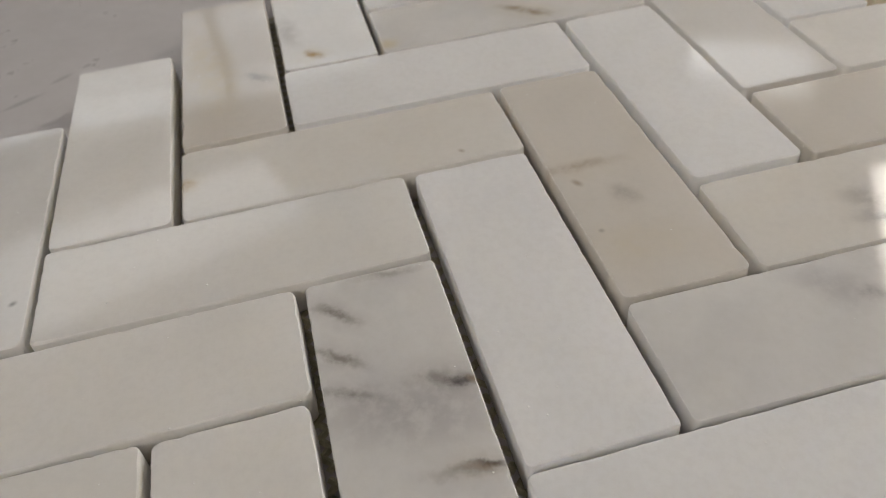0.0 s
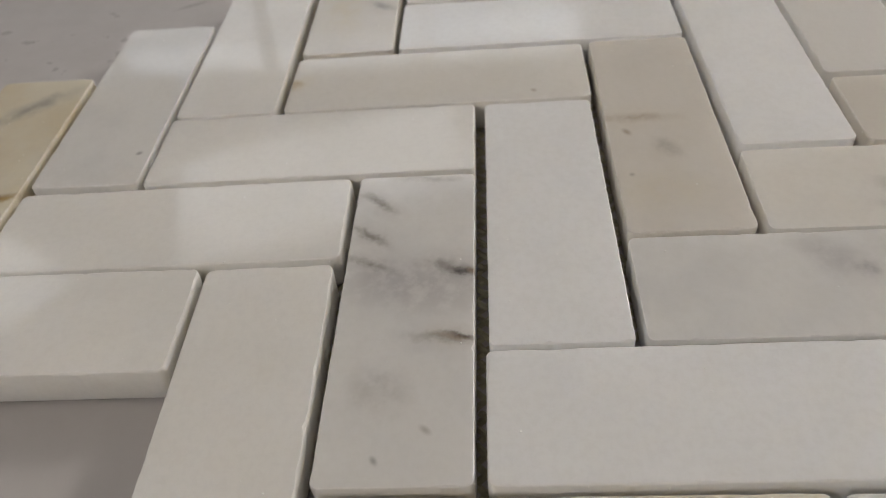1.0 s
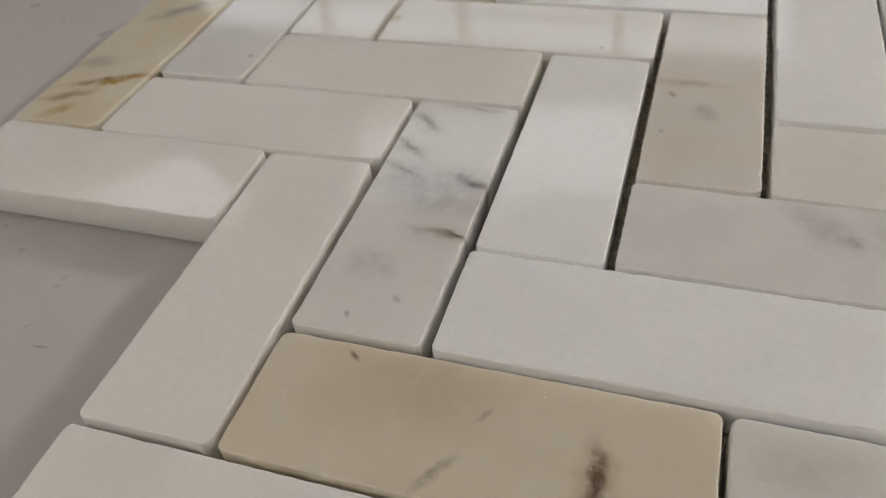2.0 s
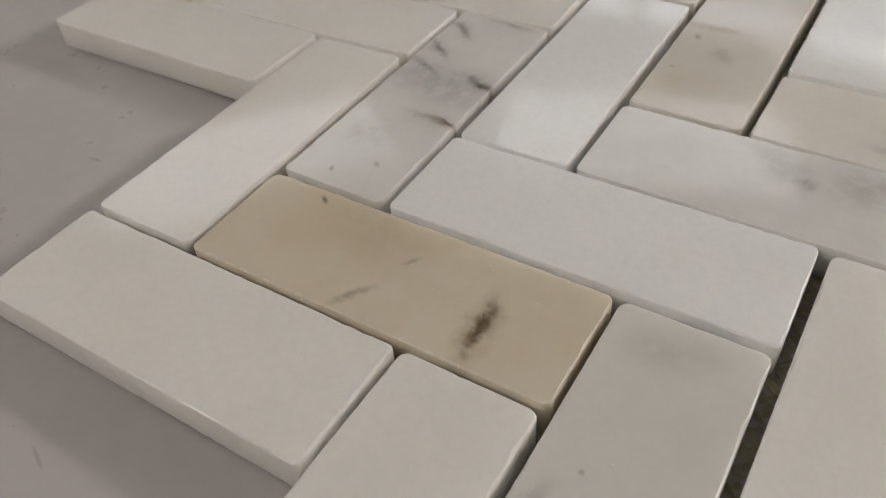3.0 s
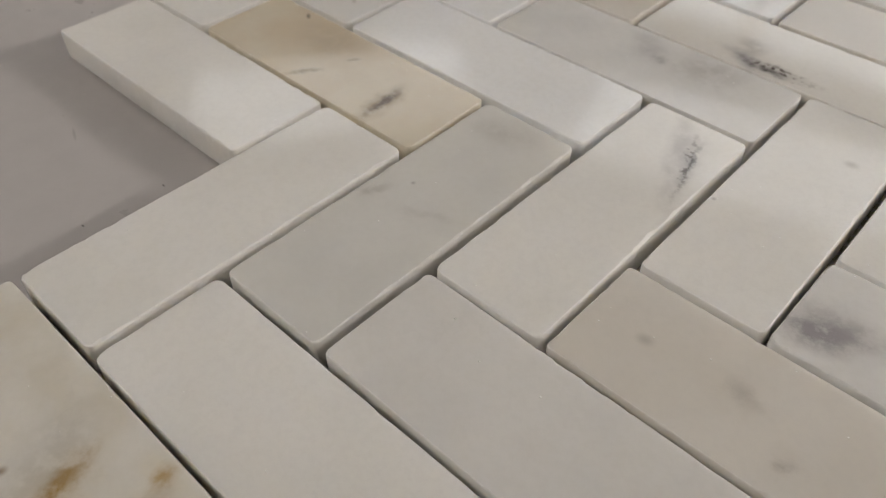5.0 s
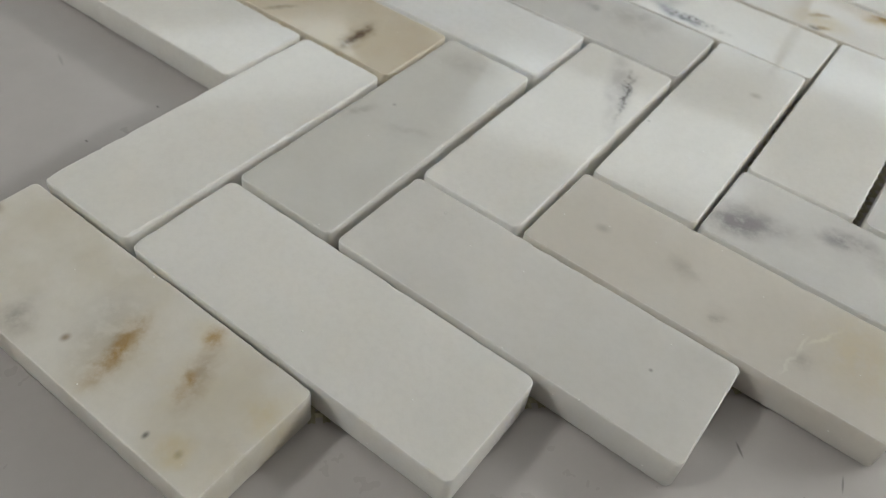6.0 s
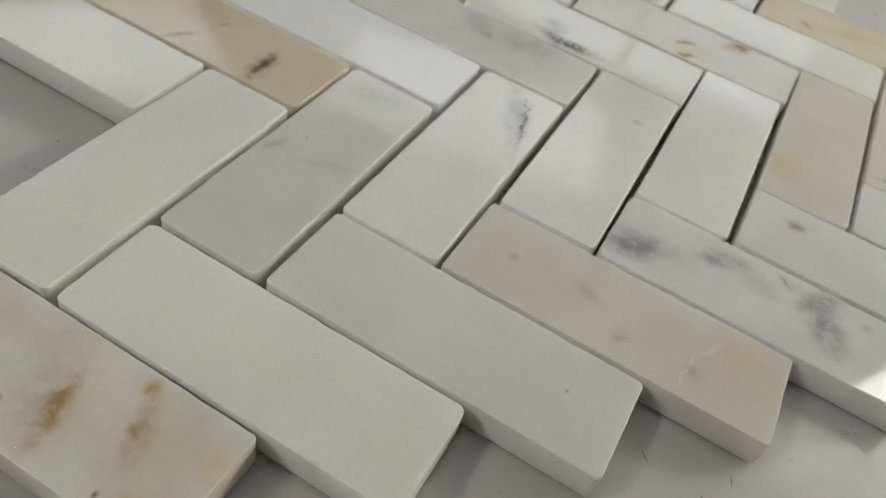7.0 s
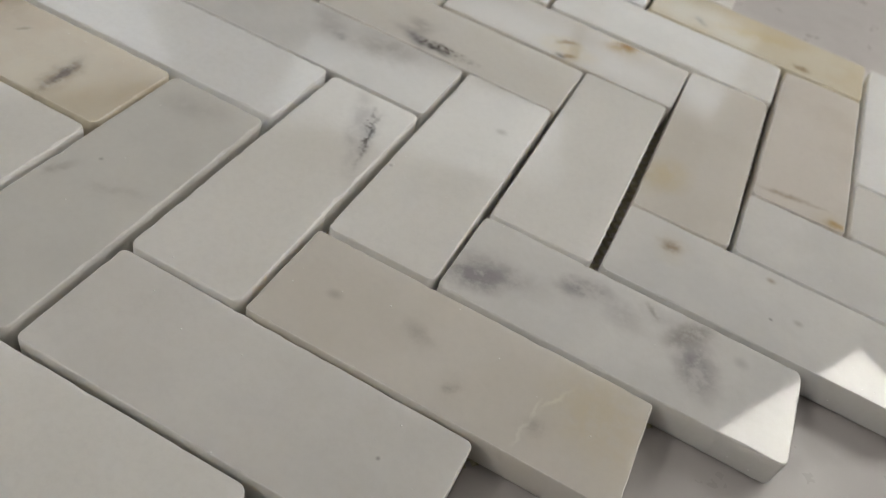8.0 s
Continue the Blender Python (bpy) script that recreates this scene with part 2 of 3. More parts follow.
def rod(p, q, r, segments=16, bm=None):
    bm = bm or bmesh.new()
    p, q = Vector(p), Vector(q)
    turn = (q - p).to_track_quat("Z", "Y").to_matrix().to_4x4()
    bmesh.ops.create_cone(bm, cap_ends=True, segments=segments, radius1=r, radius2=r, depth=(q - p).length, matrix=Matrix.Translation((p + q) / 2) @ turn)
    return bm


def empty(name, x, y, z, label, category, group=""):
    ob = new(name)
    ob.empty_display_size = 0.02
    ob.matrix_basis = Matrix.Translation((x, y, z))
    return tagged(ob, label, category, group)


# ---------- the room ----------
X0, X1, Y0, Y1, FLOOR_Z, CEIL_Z = -3.2, 3.4, -3.0, 3.4, -0.75, 1.95
WX0, WX1, WZ0, WZ1 = -2.6, 0.5, 1.36, 1.88       # the high window added to the north wall


def structure(name, bm, material, label):
    ob = part(name, bm, material, None)
    return tagged(ob, label, name.split("_")[0], kind="structure")


structure("floor", box(X0 - 0.15, Y0 - 0.15, FLOOR_Z - 0.1, X1 + 0.15, Y1 + 0.15, FLOOR_Z), MAT_FLOOR, "dark grey screed floor of the showroom")
structure("ceiling", box(X0 - 0.15, Y0 - 0.15, CEIL_Z, X1 + 0.15, Y1 + 0.15, CEIL_Z + 0.1), MAT_CEIL, "plain pale grey painted ceiling")
north = box(X0, Y1, FLOOR_Z, X1, Y1 + 0.15, WZ0)
box(X0, Y1, WZ1, X1, Y1 + 0.15, CEIL_Z, 0.0, north)
box(X0, Y1, WZ0, WX0, Y1 + 0.15, WZ1, 0.0, north)
box(WX1, Y1, WZ0, X1, Y1 + 0.15, WZ1, 0.0, north)
structure("wall_north", north, MAT_WALL, "grey painted wall with an added high strip window")
structure("backdrop_sky", box(-4.0, 4.5, 0.4, 4.0, 4.55, 3.4), MAT_SKY, "pale glowing sky slab behind the added high window")


# unseen window, added for a cool barred sheen on the far tiles
def strip_window():
    window = empty("window_1", 0.0, Y1, WZ0, "added long high strip window with white frame and louvre bars", "window")
    mid_z = WZ1 - WZ0
    for z in (0.0, mid_z - 0.04):
        part("window_frame", box(WX0 + 0.002, 0.03, z + 0.001, WX1 - 0.002, 0.09, z + 0.039), MAT_WHITE, window)
    for k in range(5):
        x = WX0 + 0.03 + k * (WX1 - WX0 - 0.06) / 4
        part("mullion", box(x - 0.025, 0.028, 0.04, x + 0.025, 0.092, mid_z - 0.041), MAT_WHITE, window)
    for z in (0.15, 0.235, 0.32):
        part("louvre_bar", box(WX0 + 0.003, 0.095, z - 0.016, WX1 - 0.003, 0.12, z + 0.016), MAT_STEEL, window)
    return window


strip_window()
structure("wall_south", box(X0, Y0 - 0.15, FLOOR_Z, X1, Y0, CEIL_Z), MAT_WALL, "plain grey painted wall")
structure("wall_east", box(X1, Y0 - 0.15, FLOOR_Z, X1 + 0.15, Y1 + 0.15, CEIL_Z), MAT_WALL, "plain grey painted wall")
structure("wall_west", box(X0 - 0.15, Y0 - 0.15, FLOOR_Z, X0, Y1 + 0.15, CEIL_Z), MAT_WALL, "plain grey painted wall")

# the table that carries the sheet
table = empty("worktable", 0.14, 0.3, FLOOR_Z, "grey satin laminate worktable under the tile sheet", "table")
part("tabletop", box(-0.85, -0.85, 0.715, 0.85, 0.85, 0.75, 0.003), MAT_TABLE, table, "smooth mauve-grey laminate top")
for sx in (-0.78, 0.78):
    for sy in (-0.78, 0.78):
        part("leg", box(sx - 0.025, sy - 0.025, 0.0, sx + 0.025, sy + 0.025, 0.7145, 0.004), MAT_STEEL, table)


# ---------- ceiling lights ----------
def ceiling_light(x, y, tubes, thick, rows, inner, label):
    lamp = empty("ceiling_light", x, y, CEIL_Z, label, "ceiling light", "ceiling lights")
    rim = bmesh.new()
    for a in (-0.29, 0.29):
        box(a - 0.01, -0.30, -0.06, a + 0.01, 0.30, -0.001, 0.0, rim)
        box(-0.28, a - 0.01, -0.06, 0.28, a + 0.01, -0.001, 0.0, rim)
    part("frame", rim, MAT_WHITE, lamp)
    part("reflector", box(-0.28, -0.28, -0.012, 0.28, 0.28, -0.002), inner, lamp)
    for k in rows:
        part("tube", rod((-0.275, k, -0.035), (0.275, k, -0.035), thick), tubes, lamp, "glowing white tube")
    return lamp


far_light = ceiling_light(2.15, 3.0, MAT_TUBE_FAR, 0.018, (-0.13, 0.0, 0.13), MAT_WHITE, "square white ceiling light with three dim cool tubes")
far_light.matrix_basis = pose(2.15, 3.0, CEIL_Z, 0, 0, -35)
# unseen lights added overhead and around the table for general fill
ceiling_light(-0.08, 0.40, MAT_TUBE_KEY, 0.018, (-0.10, 0.0, 0.10), MAT_WHITE, "added square white ceiling light with three very bright tubes")
fill_light = ceiling_light(1.5, -1.0, MAT_TUBE, 0.018, (-0.17, 0.0, 0.17), MAT_WHITE, "added square white ceiling light with three bright tubes")
for lx, ly in ((-0.9, -1.0), (2.7, 0.6), (-2.2, -1.3)):
    copy_thing(fill_light, pose(lx, ly, CEIL_Z))

# panels added out of view, so the polished tiles mirror a brighter ceiling
def fill_panel(x, y, turn):
    lamp = empty("fill_panel", x, y, CEIL_Z, "added flat white ceiling panel with a dim cool fill diffuser", "ceiling light", "ceiling panels")
    lamp.matrix_basis = pose(x, y, CEIL_Z, 0, 0, turn)
    part("frame", box(-0.62, -0.32, -0.03, 0.62, 0.32, -0.001, 0.004), MAT_WHITE, lamp)
    part("diffuser", box(-0.60, -0.30, -0.036, 0.60, 0.30, -0.0305), MAT_DIFFUSER, lamp, "glowing white diffuser")


fill_panel(-0.7, 2.65, 17)
fill_panel(-2.2, 1.8, 54)


# opal globes on cords: their light rakes the sheet from two sides
def pendant_light(x, y, drop, radius, bulb):
    pendant = empty("pendant_light", x, y, CEIL_Z, "opal globe pendant on a dark cord beside the table", "pendant light", "pendant lights")
    part("ceiling_rose", rod((0, 0, -0.03), (0, 0, -0.001), 0.05, 24), MAT_WHITE, pendant)
    part("cord", rod((0, 0, -drop + radius + 0.055), (0, 0, -0.0295), 0.004, 8), MAT_STEEL, pendant)
    part("socket", rod((0, 0, -drop + radius - 0.005), (0, 0, -drop + radius + 0.0555), 0.028, 20), MAT_STEEL, pendant)
    globe = bmesh.new()
    bmesh.ops.create_uvsphere(globe, u_segments=24, v_segments=14, radius=radius, matrix=Matrix.Translation((0, 0, -drop)))
    part("bulb", globe, bulb, pendant, "glowing opal globe")


pendant_light(-0.53, -0.75, 1.09, 0.085, MAT_BULB)
pendant_light(1.47, 1.35, 1.16, 0.08, MAT_BULB_FAR)

# desk lamp, whose panel mirrors in the polished tiles at the sheet's corner
desk = empty("desk_lamp", 0.53, 0.33, 0.0, "small grey desk lamp with a flat bright panel", "lamp")
part("base", box(-0.06, -0.06, 0.0, 0.06, 0.06, 0.016, 0.004), MAT_STEEL, desk)
part("arm", rod((0, 0, 0.0155), (0, 0, 0.268), 0.005), MAT_STEEL, desk)
PANEL = pose(-0.1455, -0.031, 0.254, 0, 0, 59.5)
head = part("head", box(-0.083, -0.027, 0.0, 0.083, 0.027, 0.008, 0.003), MAT_WHITE, desk, "white lamp head", PANEL)
part("bracket", rod((-0.13, -0.024, 0.258), (0.004, 0, 0.258), 0.0035), MAT_STEEL, desk)
part("diffuser", box(-0.081, -0.025, -0.004, 0.081, 0.025, -0.0005), MAT_PANEL, head, "glowing panel")


# ---------- the mosaic sheet ----------
sheet = empty("mosaic_tile_sheet", 0.0, 0.0, 0.0, "herringbone sheet of polished marble tiles on a fibre net", "tile sheet")
TILE_SPOTS = []


def tile_mesh(seed, slack):
    """A tile with rounded corners, a worn arris, a slightly uneven outline and small chips; origin in the middle of its base."""
    rng = random.Random(seed)
    length = TILE_L + rng.uniform(-0.0003, 0.0002)
    width = TILE_W - slack + rng.uniform(-0.0003, 0.0002)
    tall = TOP - NET
    radius = rng.uniform(0.0011, 0.0019)
    hx, hy = length / 2 - radius, width / 2 - radius
    outline = []
    for (cx, cy), start in (((hx, -hy), -90), ((hx, hy), 0), ((-hx, hy), 90), ((-hx, -hy), 180)):
        for k in range(6):
            a = radians(start + 18 * k)
            outline.append((cx + radius * math.cos(a), cy + radius * math.sin(a), math.cos(a), math.sin(a)))
        x, y, nx, ny = outline[-1]
        along = (width - 2 * radius) if start == -90 or start == 90 else (length - 2 * radius)
        steps = int(along / 0.0009)
        tx, ty = -ny, nx
        for k in range(1, steps):
            outline.append((x + tx * along * k / steps, y + ty * along * k / steps, nx, ny))
    n = len(outline)
    arris = rng.uniform(0.00018, 0.00034)
    chips = [(rng.randrange(n), rng.randint(0, 2), rng.uniform(0.0001, 0.00027)) for _ in range(rng.randint(16, 30))]
    rings = ((0.0, 0.0003), (0.0004, 0.0), (tall - arris * 1.5, 0.0), (tall - arris * 0.45, arris * 0.35), (tall, arris * 1.15))
    verts = []
    for level, (z, inset) in enumerate(rings):
        for k, (x, y, nx, ny) in enumerate(outline):
            u = 0.7 * noise.noise(Vector((x * 420, y * 420, seed * 3.1 + z * 90))) + 3.2 * noise.noise(Vector((x * 1300, y * 1300, seed * 1.7 + z * 300)))
            rough_in = 0.000035 * u * (1.0 if level > 1 else 1.6)
            depth, drop = inset + abs(rough_in), 0.0
            if level >= 2:
                for at, reach, deep in chips:
                    off = abs((k - at + n // 2) % n - n // 2)
                    if off <= reach:
                        cut = deep * (1 - off / (reach + 1))
                        depth += cut * (0.25, 0.7, 1.0)[level - 2]
                        drop = max(drop, cut * (0.0, 0.5, 0.0)[level - 2])
            verts.append((x - nx * depth, y - ny * depth, z - drop))
    faces = []
    for level in range(len(rings) - 1):
        for k in range(n):
            j = (k + 1) % n
            faces.append((level * n + k, level * n + j, (level + 1) * n + j, (level + 1) * n + k))
    faces.append(tuple(range((len(rings) - 1) * n, len(rings) * n)))
    faces.append(tuple(reversed(range(n))))
    return verts, faces


def tile(way, row, step, dx, dy, turn, stone, label, stains):
    """One tile of the herringbone: way u lies along x, way v along y."""
    seed = 100 + len(TILE_SPOTS)
    rng = random.Random(seed * 7)
    half_l, half_w = (RUN - 0.0027) / 2, (PITCH - 0.0027) / 2
    if way == "u":
        x, y = row * RUN + step * PITCH + half_l, -row * RUN + step * PITCH + half_w
    else:
        x, y = (row + 1) * RUN + step * PITCH + half_w, -(row + 1) * RUN + (step + 1) * PITCH + half_l
    x, y = x + dx * MM, y + dy * MM
    verts, faces = tile_mesh(seed, 0.0 if way == "u" else 0.0006)
    me = mesh_of("tile", verts, faces, marble(stone, stains))
    flags = [True] * len(me.polygons)
    flags[-1] = flags[-2] = False
    me.set_sharp_from_angle(angle=radians(35))
    me.polygons.foreach_set("use_smooth", flags)
    ob = new("tile", me)
    ob.parent = sheet
    tilt = (rng.uniform(-0.35, 0.35), rng.uniform(-0.15, 0.15))
    ob.matrix_basis = pose(x, y, NET + rng.uniform(0.0, 0.00015), tilt[0], tilt[1], turn + (90 if way == "v" else 0))
    tagged(ob, label)
    TILE_SPOTS.append((x, y, way))
    return ob


tile("u", -1, 0, -0.34, 0.46, 0.13, "white", "polished plain white marble tile", [])
tile("u", -1, 1, -0.1, -0.13, 0.78, "white", "polished plain white marble tile", [])
tile("u", -1, 2, -0.5, 0.11, 0.31, "white", "polished plain white marble tile", [])
tile("u", -1, 3, 0.2, -0.57, 0.19, "cream", "polished cream-white marble tile", [(-37.4, -0.5, -49, 2.2, 2, 'o', 0.5), (24.5, -9.0, -51, 0.9, 0.6, 'b', 0.5)])
tile("u", -1, 4, -0.23, 0.54, -0.08, "cool", "polished cool white marble tile", [])
tile("u", -1, 5, 0, 0, 0, "silver", "polished white marble tile with grey smoky veins", [(5.1, -4.0, -38, 7.7, 2, 'b', 0.55), (-37.5, -8.5, 7, 4.5, 3, 'y', 0.4)])
tile("u", -1, 6, 0, 0, 0, "cool", "polished cool white marble tile", [])
tile("u", -1, 7, 0, 0, 0, "white", "polished plain white marble tile", [])
tile("v", -2, 0, 0, 0, 0, "gold_pale", "golden marble tile with brown and rusty streaks", [(-16.7, -3.0, -66, 12.0, 1.6, 'b', 0.7), (-16.5, -6.5, -57, 6.2, 1.3, 'o', 0.9), (-26.1, 4.1, -63, 7.9, 2, 'b', 0.5), (24.5, -1.1, -48, 11.6, 3, 'g', 0.6), (-8.9, 6.9, -72, 7.4, 3, 'g', 0.4), (-33.4, 2.4, -48, 4.9, 2, 'o', 0.5)])
tile("v", -2, 1, 0, 0, 0, "silver", "polished white marble tile with grey smoky veins", [(-26.0, -9.7, -141, 0.7, 0.8, 'k', 0.6)])
tile("v", -2, 2, -0.47, -0.72, 0.2, "white", "polished plain white marble tile", [])
tile("v", -2, 3, 0, 0, 0, "beige", "polished beige marble tile with soft spots", [(-10.9, -7.8, -126, 4.0, 1.4, 'g', 0.65), (-1.9, 4.8, -173, 26.4, 6, 'y', 0.3)])
tile("v", -2, 4, 0, 0, 0, "white", "polished plain white marble tile", [(-32.1, 4.2, -144, 3.0, 1.6, 'o', 0.7), (-16.2, 9.8, -174, 9.0, 3, 'g', 0.3)])
tile("v", -2, 5, 0, 0, 0, "cool", "polished cool white marble tile", [])
tile("v", -2, 6, 0, 0, 0, "white", "polished plain white marble tile", [])
tile("v", -2, 7, 0, 0, 0, "silver", "polished white marble tile with grey smoky veins", [])
tile("v", -1, 0, -0.11, 0.16, 0.7, "white", "polished plain white marble tile", [])
tile("v", -1, 1, -0.19, 0.16, 0.01, "silver", "white marble tile with violet-grey veins", [(29.4, 7.8, -133, 4.6, 1, 'g', 0.8), (18.9, 8.6, -129, 4.8, 1, 'g', 0.8), (10.3, 7.7, -117, 5.4, 1, 'g', 0.75), (9.0, -7.9, -108, 5.9, 1.7, 'g', 0.75), (8.0, -10.0, -108, 2.9, 0.9, 'k', 0.65), (7.8, -12.1, -135, 1.4, 0.7, 'b', 0.6), (-8.9, -6.8, -97, 6.0, 1.2, 'g', 0.5), (-8.4, -10.2, -105, 3.0, 0.7, 'k', 0.6), (-8.6, -8.5, -100, 3.4, 0.9, 'b', 0.3), (4.1, -0.8, -105, 16.2, 7, 'p', 0.4), (-28.0, -4.8, -133, 1.2, 0.6, 'g', 0.6), (-33.5, 3.1, -149, 0.9, 0.5, 'k', 0.5), (36.9, -3.0, -94, 6.5, 1, 'g', 0.45), (-20.0, 3.3, -133, 5.3, 4, 'g', 0.25)])
tile("v", -1, 2, 0.03, -0.05, 0.21, "cool", "polished cool white marble tile", [])
tile("v", -1, 3, 0.25, 0.13, 0.04, "beige", "polished beige marble tile with soft spots", [(1.4, 6.1, -93, 8.4, 1.8, 'b', 0.3), (-4.0, 8.3, -153, 1.4, 0.8, 'b', 0.6), (-10.4, 0.1, -146, 3.7, 2.5, 'g', 0.35), (-19.8, 9.3, -153, 0.6, 0.6, 'g', 0.7), (-25.6, 4.9, -93, 11.5, 6, 'y', 0.12)])
tile("v", -1, 4, 0.46, 0.1, 0.28, "cool", "polished cool white marble tile", [])
tile("v", -1, 5, 0, 0, 0, "pearl", "polished pale pearl-grey marble tile", [])
tile("v", -1, 6, 0, 0, 0, "cool", "polished cool white marble tile", [])
tile("v", -1, 7, 0, 0, 0, "white", "polished plain white marble tile", [])
tile("u", 0, 0, 0.15, 0.14, 0.03, "white", "polished plain white marble tile", [])
tile("u", 0, 1, 0.09, -0.01, 0.14, "gold", "honey-gold marble tile with dark streaks", [(-23.3, 10.4, -38, 1.4, 0.5, 'k', 0.8), (-2.8, -8.7, 56, 4.3, 0.9, 'h', 0.8), (2.1, 4.3, 58, 1.8, 0.6, 'h', 0.55), (21.3, -4.4, -83, 5.7, 1.1, 'k', 0.9), (21.3, -5.0, -84, 8.1, 2.6, 'b', 0.4), (-8.3, 7.2, -20, 11.9, 8, 'h', 0.22)])
tile("u", 0, 2, -0.12, 0.39, 0.2, "cool", "polished cool white marble tile", [])
tile("u", 0, 3, 0.14, 0.05, -0.05, "silver", "polished white marble tile with grey smoky veins", [(3.4, 2.7, 1, 2.8, 2, 'p', 0.5), (16.0, 6.2, 10, 8.9, 6, 'g', 0.3), (-1.5, 6.1, -50, 7.2, 4, 'p', 0.3)])
tile("u", 0, 4, 0.53, -0.71, -0.52, "cream", "cream marble tile with a black speckled stain at its edge", [(-7.3, -8.8, -22, 6.8, 2.5, 'p', 0.6), (0.3, -8.2, -1, 10.1, 1.8, 's', 1.0), (-1.7, -9.7, -3, 5.3, 1.4, 'k', 0.7), (-9.2, -2.4, -42, 4.6, 3, 'g', 0.4)])
tile("u", 0, 5, 0.76, -0.77, -0.35, "beige", "beige marble tile with rusty brown spots", [(0.8, -2.8, 36, 3.4, 1.3, 'b', 0.8), (3.7, -10.3, 31, 3.5, 1.3, 'b', 0.85), (1.8, -11.6, -10, 1.8, 0.9, 'k', 0.8), (17.3, 10.6, 14, 3.8, 1.8, 'b', 0.9), (16.7, 9.6, 39, 6.6, 3, 'o', 0.5), (2.4, -6.2, 5, 9.0, 5, 'y', 0.4)])
tile("u", 0, 6, 0, 0, 0, "white", "polished plain white marble tile", [])
tile("u", 0, 7, 0, 0, 0, "gold_pale", "pale golden marble tile with brown specks", [(17.1, -8.9, -8, 2.7, 1.5, 'b', 0.7), (-2.3, 0.7, 21, 16.5, 4, 'y', 0.5), (-20.4, -6.0, -43, 3.1, 1.5, 'g', 0.5)])
tile("v", 0, 0, -0.26, 0.32, -0.14, "white", "polished plain white marble tile", [])
tile("v", 0, 1, -0.27, -0.03, 0.21, "grey", "polished grey marble tile with faint cloudy veins", [(31.5, 2.3, -77, 9.1, 4, 'g', 0.2), (-2.2, 9.4, -22, 3.4, 1.1, 'g', 0.25), (4.7, 5.1, -92, 0.5, 0.5, 'k', 0.4), (-0.9, -3.5, -67, 6.6, 1.2, 'g', 0.16), (-4.1, 10.3, -79, 1.6, 0.8, 'g', 0.3)])
tile("v", 0, 2, 0.14, -0.04, -0.07, "white", "white marble tile with a dark speckled stain", [(22.6, -6.1, -161, 10.4, 1.1, 's', 0.95), (22.6, -4.1, -156, 19.2, 2.8, 'p', 0.35), (24.6, -6.2, -168, 6.1, 0.6, 'k', 0.6)])
tile("v", 0, 3, 0.31, 0.31, 0.46, "white", "polished plain white marble tile", [(19.4, -4.9, -80, 1.6, 1.2, 'g', 0.45), (-11.4, 11.7, -90, 0.5, 0.5, 'k', 0.4)])
tile("v", 0, 4, -0.07, 0.11, 0.4, "white", "polished plain white marble tile", [])
tile("v", 0, 5, 0.02, 0.01, 0.75, "beige", "polished beige marble tile with soft spots", [(-21.8, 8.5, -30, 9.1, 6, 'y', 0.4)])
tile("v", 0, 6, 0.13, -0.64, 0.37, "rose", "polished pinkish-grey marble tile", [(-32.4, 3.0, -84, 9.1, 1, 'b', 0.45), (-36.3, -10.3, -90, 3.0, 1.6, 'o', 0.55)])
tile("v", 0, 7, 0, 0, 0, "cool", "polished cool white marble tile", [])
tile("u", 1, 0, -0.13, 0.54, -0.19, "onyx", "greenish-white marble tile with rusty orange streaks", [(7.6, -2.4, -74, 7.3, 2.2, 'o', 0.85), (21.4, 0.5, -64, 2.9, 1.2, 'o', 0.65), (17.3, 10.2, 97, 2.4, 1.8, 'o', 0.6), (21.8, 3.1, -66, 7.6, 2.4, 'b', 0.35), (4.0, -1.3, -57, 11.4, 6, 'g', 0.3), (-1.1, -6.5, -2, 0.8, 0.9, 'b', 0.8), (24.0, -9.9, 5, 0.5, 0.7, 'k', 0.8), (30.5, -8.9, 8, 0.7, 0.8, 'k', 0.7), (29.9, -8.5, -7, 2.8, 3, 'y', 0.5), (-10.9, -9.5, 42, 3.2, 3, 'g', 0.5), (-37.5, 3.4, 90, 1.3, 2, 'b', 0.6), (35.8, 4.8, 72, 4.0, 5, 'y', 0.35)])
tile("u", 1, 1, 0.11, -0.04, -0.06, "white", "polished plain white marble tile", [])
tile("u", 1, 2, 0.31, -0.08, -0.31, "pearl", "polished pale pearl-grey marble tile", [(25.3, 1.2, 8, 0.4, 0.4, 'k', 0.5)])
tile("u", 1, 3, -0.25, -0.07, -0.25, "beige", "polished beige marble tile with soft spots", [(-26.3, -0.1, 9, 1.6, 1.2, 'g', 0.5), (2.9, -6.7, 7, 1.9, 1.3, 'g', 0.45), (-8.2, 0.8, -24, 3.5, 2, 'g', 0.3), (17.7, -7.3, 85, 3.3, 0.5, 'w', 0.8), (18.3, -1.7, 79, 2.5, 0.5, 'w', 0.8), (21.4, 2.8, 65, 4.9, 0.5, 'w', 0.7), (29.5, 3.7, -31, 11.2, 9, 'y', 0.3), (19.2, -5.0, -25, 2.2, 1.5, 'g', 0.3)])
tile("u", 1, 4, -0.25, 0.06, -0.17, "silver", "polished white marble tile with grey smoky veins", [(-31.7, -5.2, 27, 7.8, 4, 'p', 0.9), (-11.5, 5.5, 21, 6.3, 3, 'p', 0.75), (13.5, 8.0, 52, 6.3, 2.5, 'g', 0.7), (16.5, -0.1, -66, 7.5, 4.5, 'p', 0.75), (-1.5, 4.0, -30, 6.0, 3.5, 'p', 0.3), (4.4, 9.0, -46, 1.9, 0.8, 'g', 0.6), (25.1, 7.3, -2, 1.6, 1.5, 'p', 0.4), (-29.4, -1.2, 1, 10.2, 4, 'p', 0.4)])
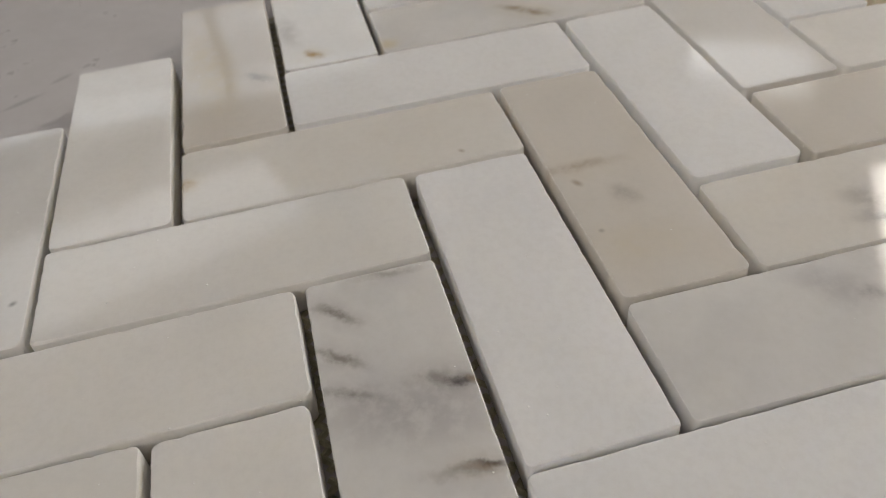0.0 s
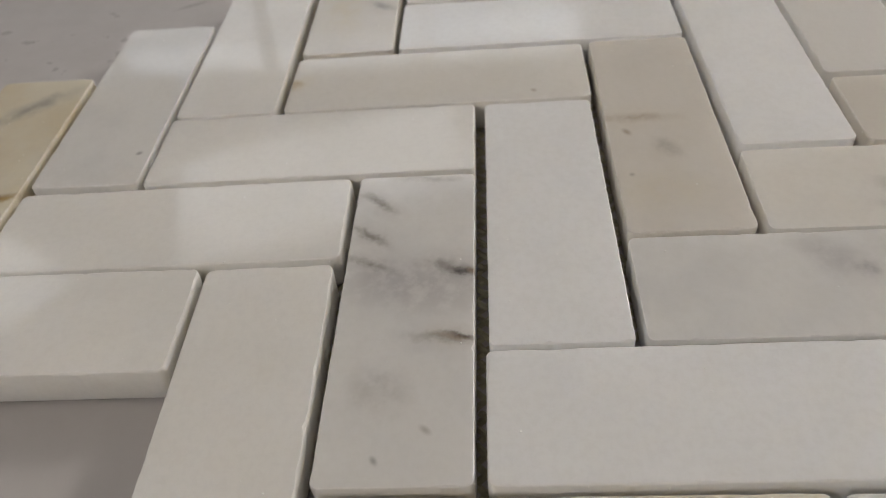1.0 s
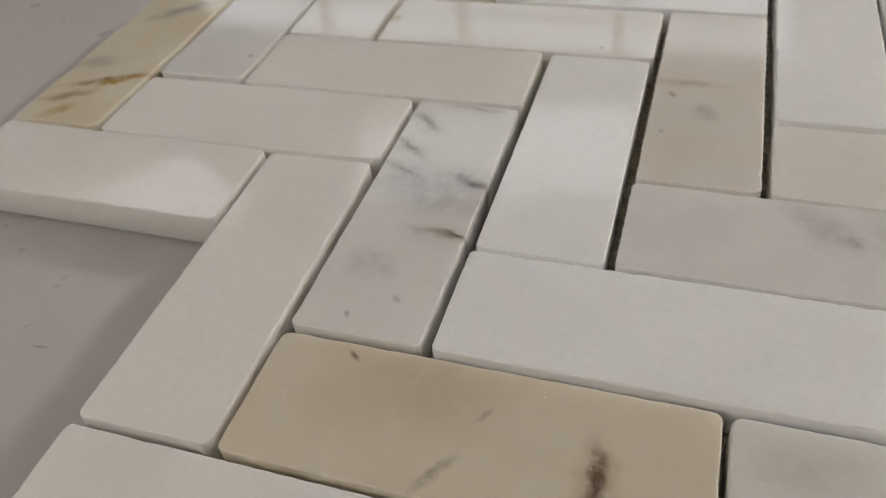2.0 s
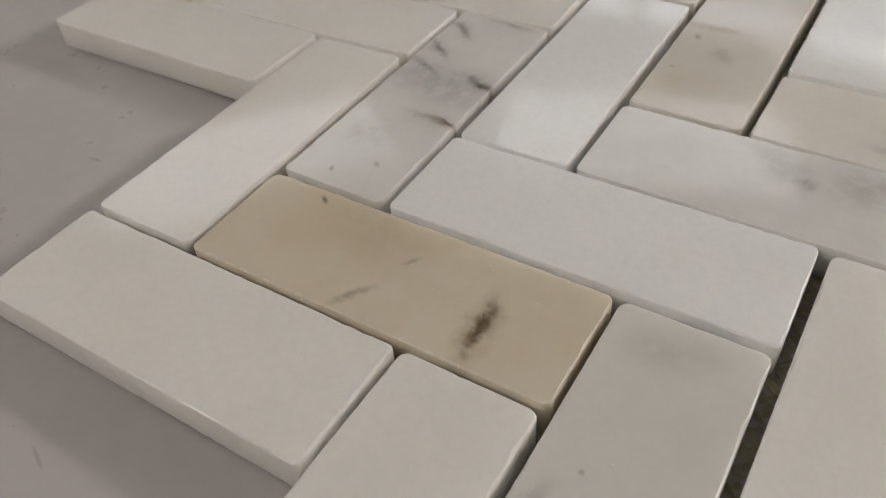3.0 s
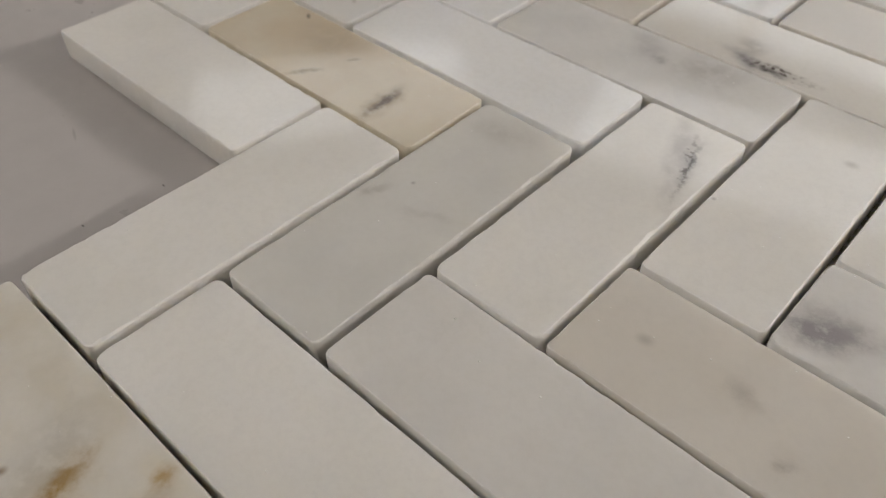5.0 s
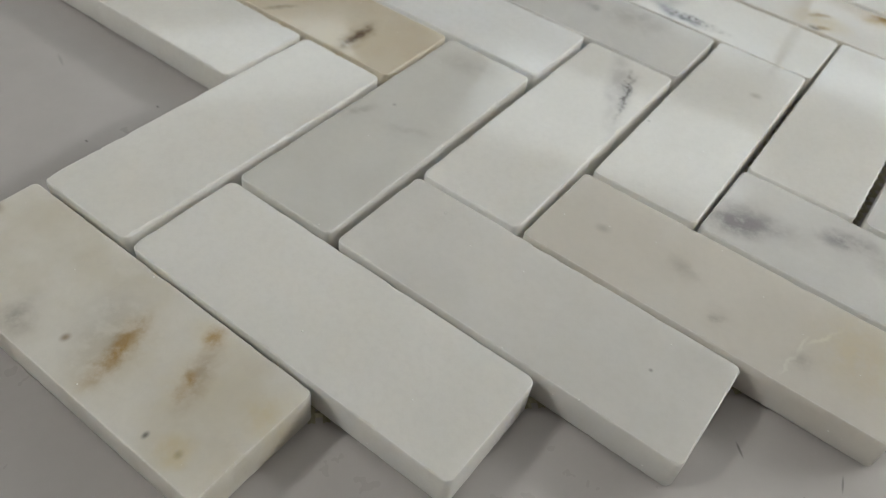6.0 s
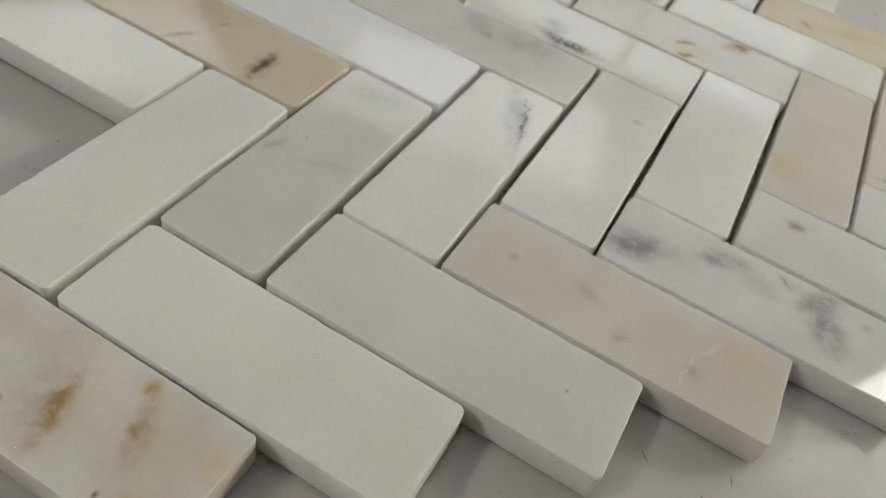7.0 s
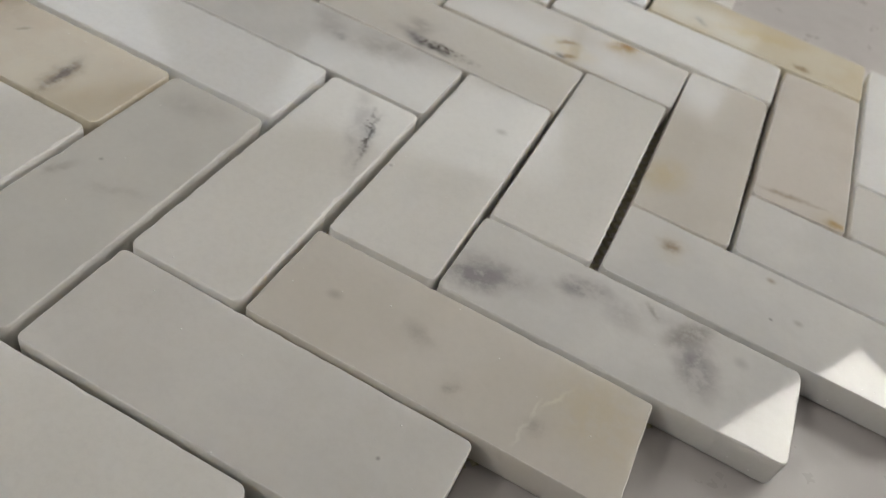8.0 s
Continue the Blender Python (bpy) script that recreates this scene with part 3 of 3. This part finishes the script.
tile("u", 1, 5, 0.69, 0.25, -0.27, "silver", "polished white marble tile with grey smoky veins", [(-25.6, 4.9, 3, 2.7, 2, 'b', 0.5), (-1.1, 9.7, -2, 1.2, 0.9, 'b', 0.55), (6.9, -0.4, -1, 1.2, 0.9, 'g', 0.5), (0.7, -3.4, -18, 0.5, 0.4, 'k', 0.6)])
tile("u", 1, 6, 0, 0, 0, "silver", "polished white marble tile with grey smoky veins", [])
tile("u", 1, 7, 0, 0, 0, "pearl", "polished pale pearl-grey marble tile", [])

# ---------- the fibre net under the tiles ----------
def fibre_net():
    gap = 0.0027
    boxes = []
    for x, y, way in TILE_SPOTS:
        a, b = (TILE_L, TILE_W) if way == "u" else (TILE_W, TILE_L)
        boxes.append((x - a / 2 - gap, y - b / 2 - gap, x + a / 2 + gap, y + b / 2 + gap, x - a / 2 + 0.0015, y - b / 2 + 0.0015, x + a / 2 - 0.0015, y + b / 2 - 0.0015))
    boxes = np.array(boxes)

    def wanted(px, py):
        inside = (px > boxes[:, 0]) & (py > boxes[:, 1]) & (px < boxes[:, 2]) & (py < boxes[:, 3])
        under = (px > boxes[:, 4]) & (py > boxes[:, 5]) & (px < boxes[:, 6]) & (py < boxes[:, 7])
        return inside.sum() >= 2 and not under.any()

    verts, faces = [], []
    pitch, wide, root = 0.0026, 0.00075, math.sqrt(0.5)
    for family, (ax, ay) in enumerate(((root, root), (-root, root))):
        bx, by = -ay, ax
        for line in range(-150, 150):
            off = line * pitch
            run = []
            for k in range(-260, 260):
                s = k * 0.002
                px, py = 0.135 + ax * s + bx * off, 0.15 + ay * s + by * off
                if wanted(px, py):
                    run.append((px, py))
                    continue
                if len(run) >= 2:
                    strand(verts, faces, run, (bx, by), wide, 0.0002 + 0.0002 * family)
                run = []
    return mesh_of("backing_net", verts, faces, MAT_NET)


def strand(verts, faces, run, side, wide, z):
    for (px, py), (qx, qy) in zip(run, run[1:]):
        at = len(verts)
        w = wide * (0.85 + 0.3 * abs(noise.noise(Vector((px * 700, py * 700, z * 1e4)))))
        for x, y in ((px, py), (qx, qy)):
            for sgn, dz in ((-1, 0.0), (0, 0.00035), (1, 0.0)):
                verts.append((x + side[0] * w * sgn, y + side[1] * w * sgn, z + dz))
        faces.extend(((at, at + 3, at + 4, at + 1), (at + 1, at + 4, at + 5, at + 2)))


net = new("backing_net", fibre_net())
net.parent = sheet
tagged(net, "olive-grey glass fibre net in the joints", kind="stuff")
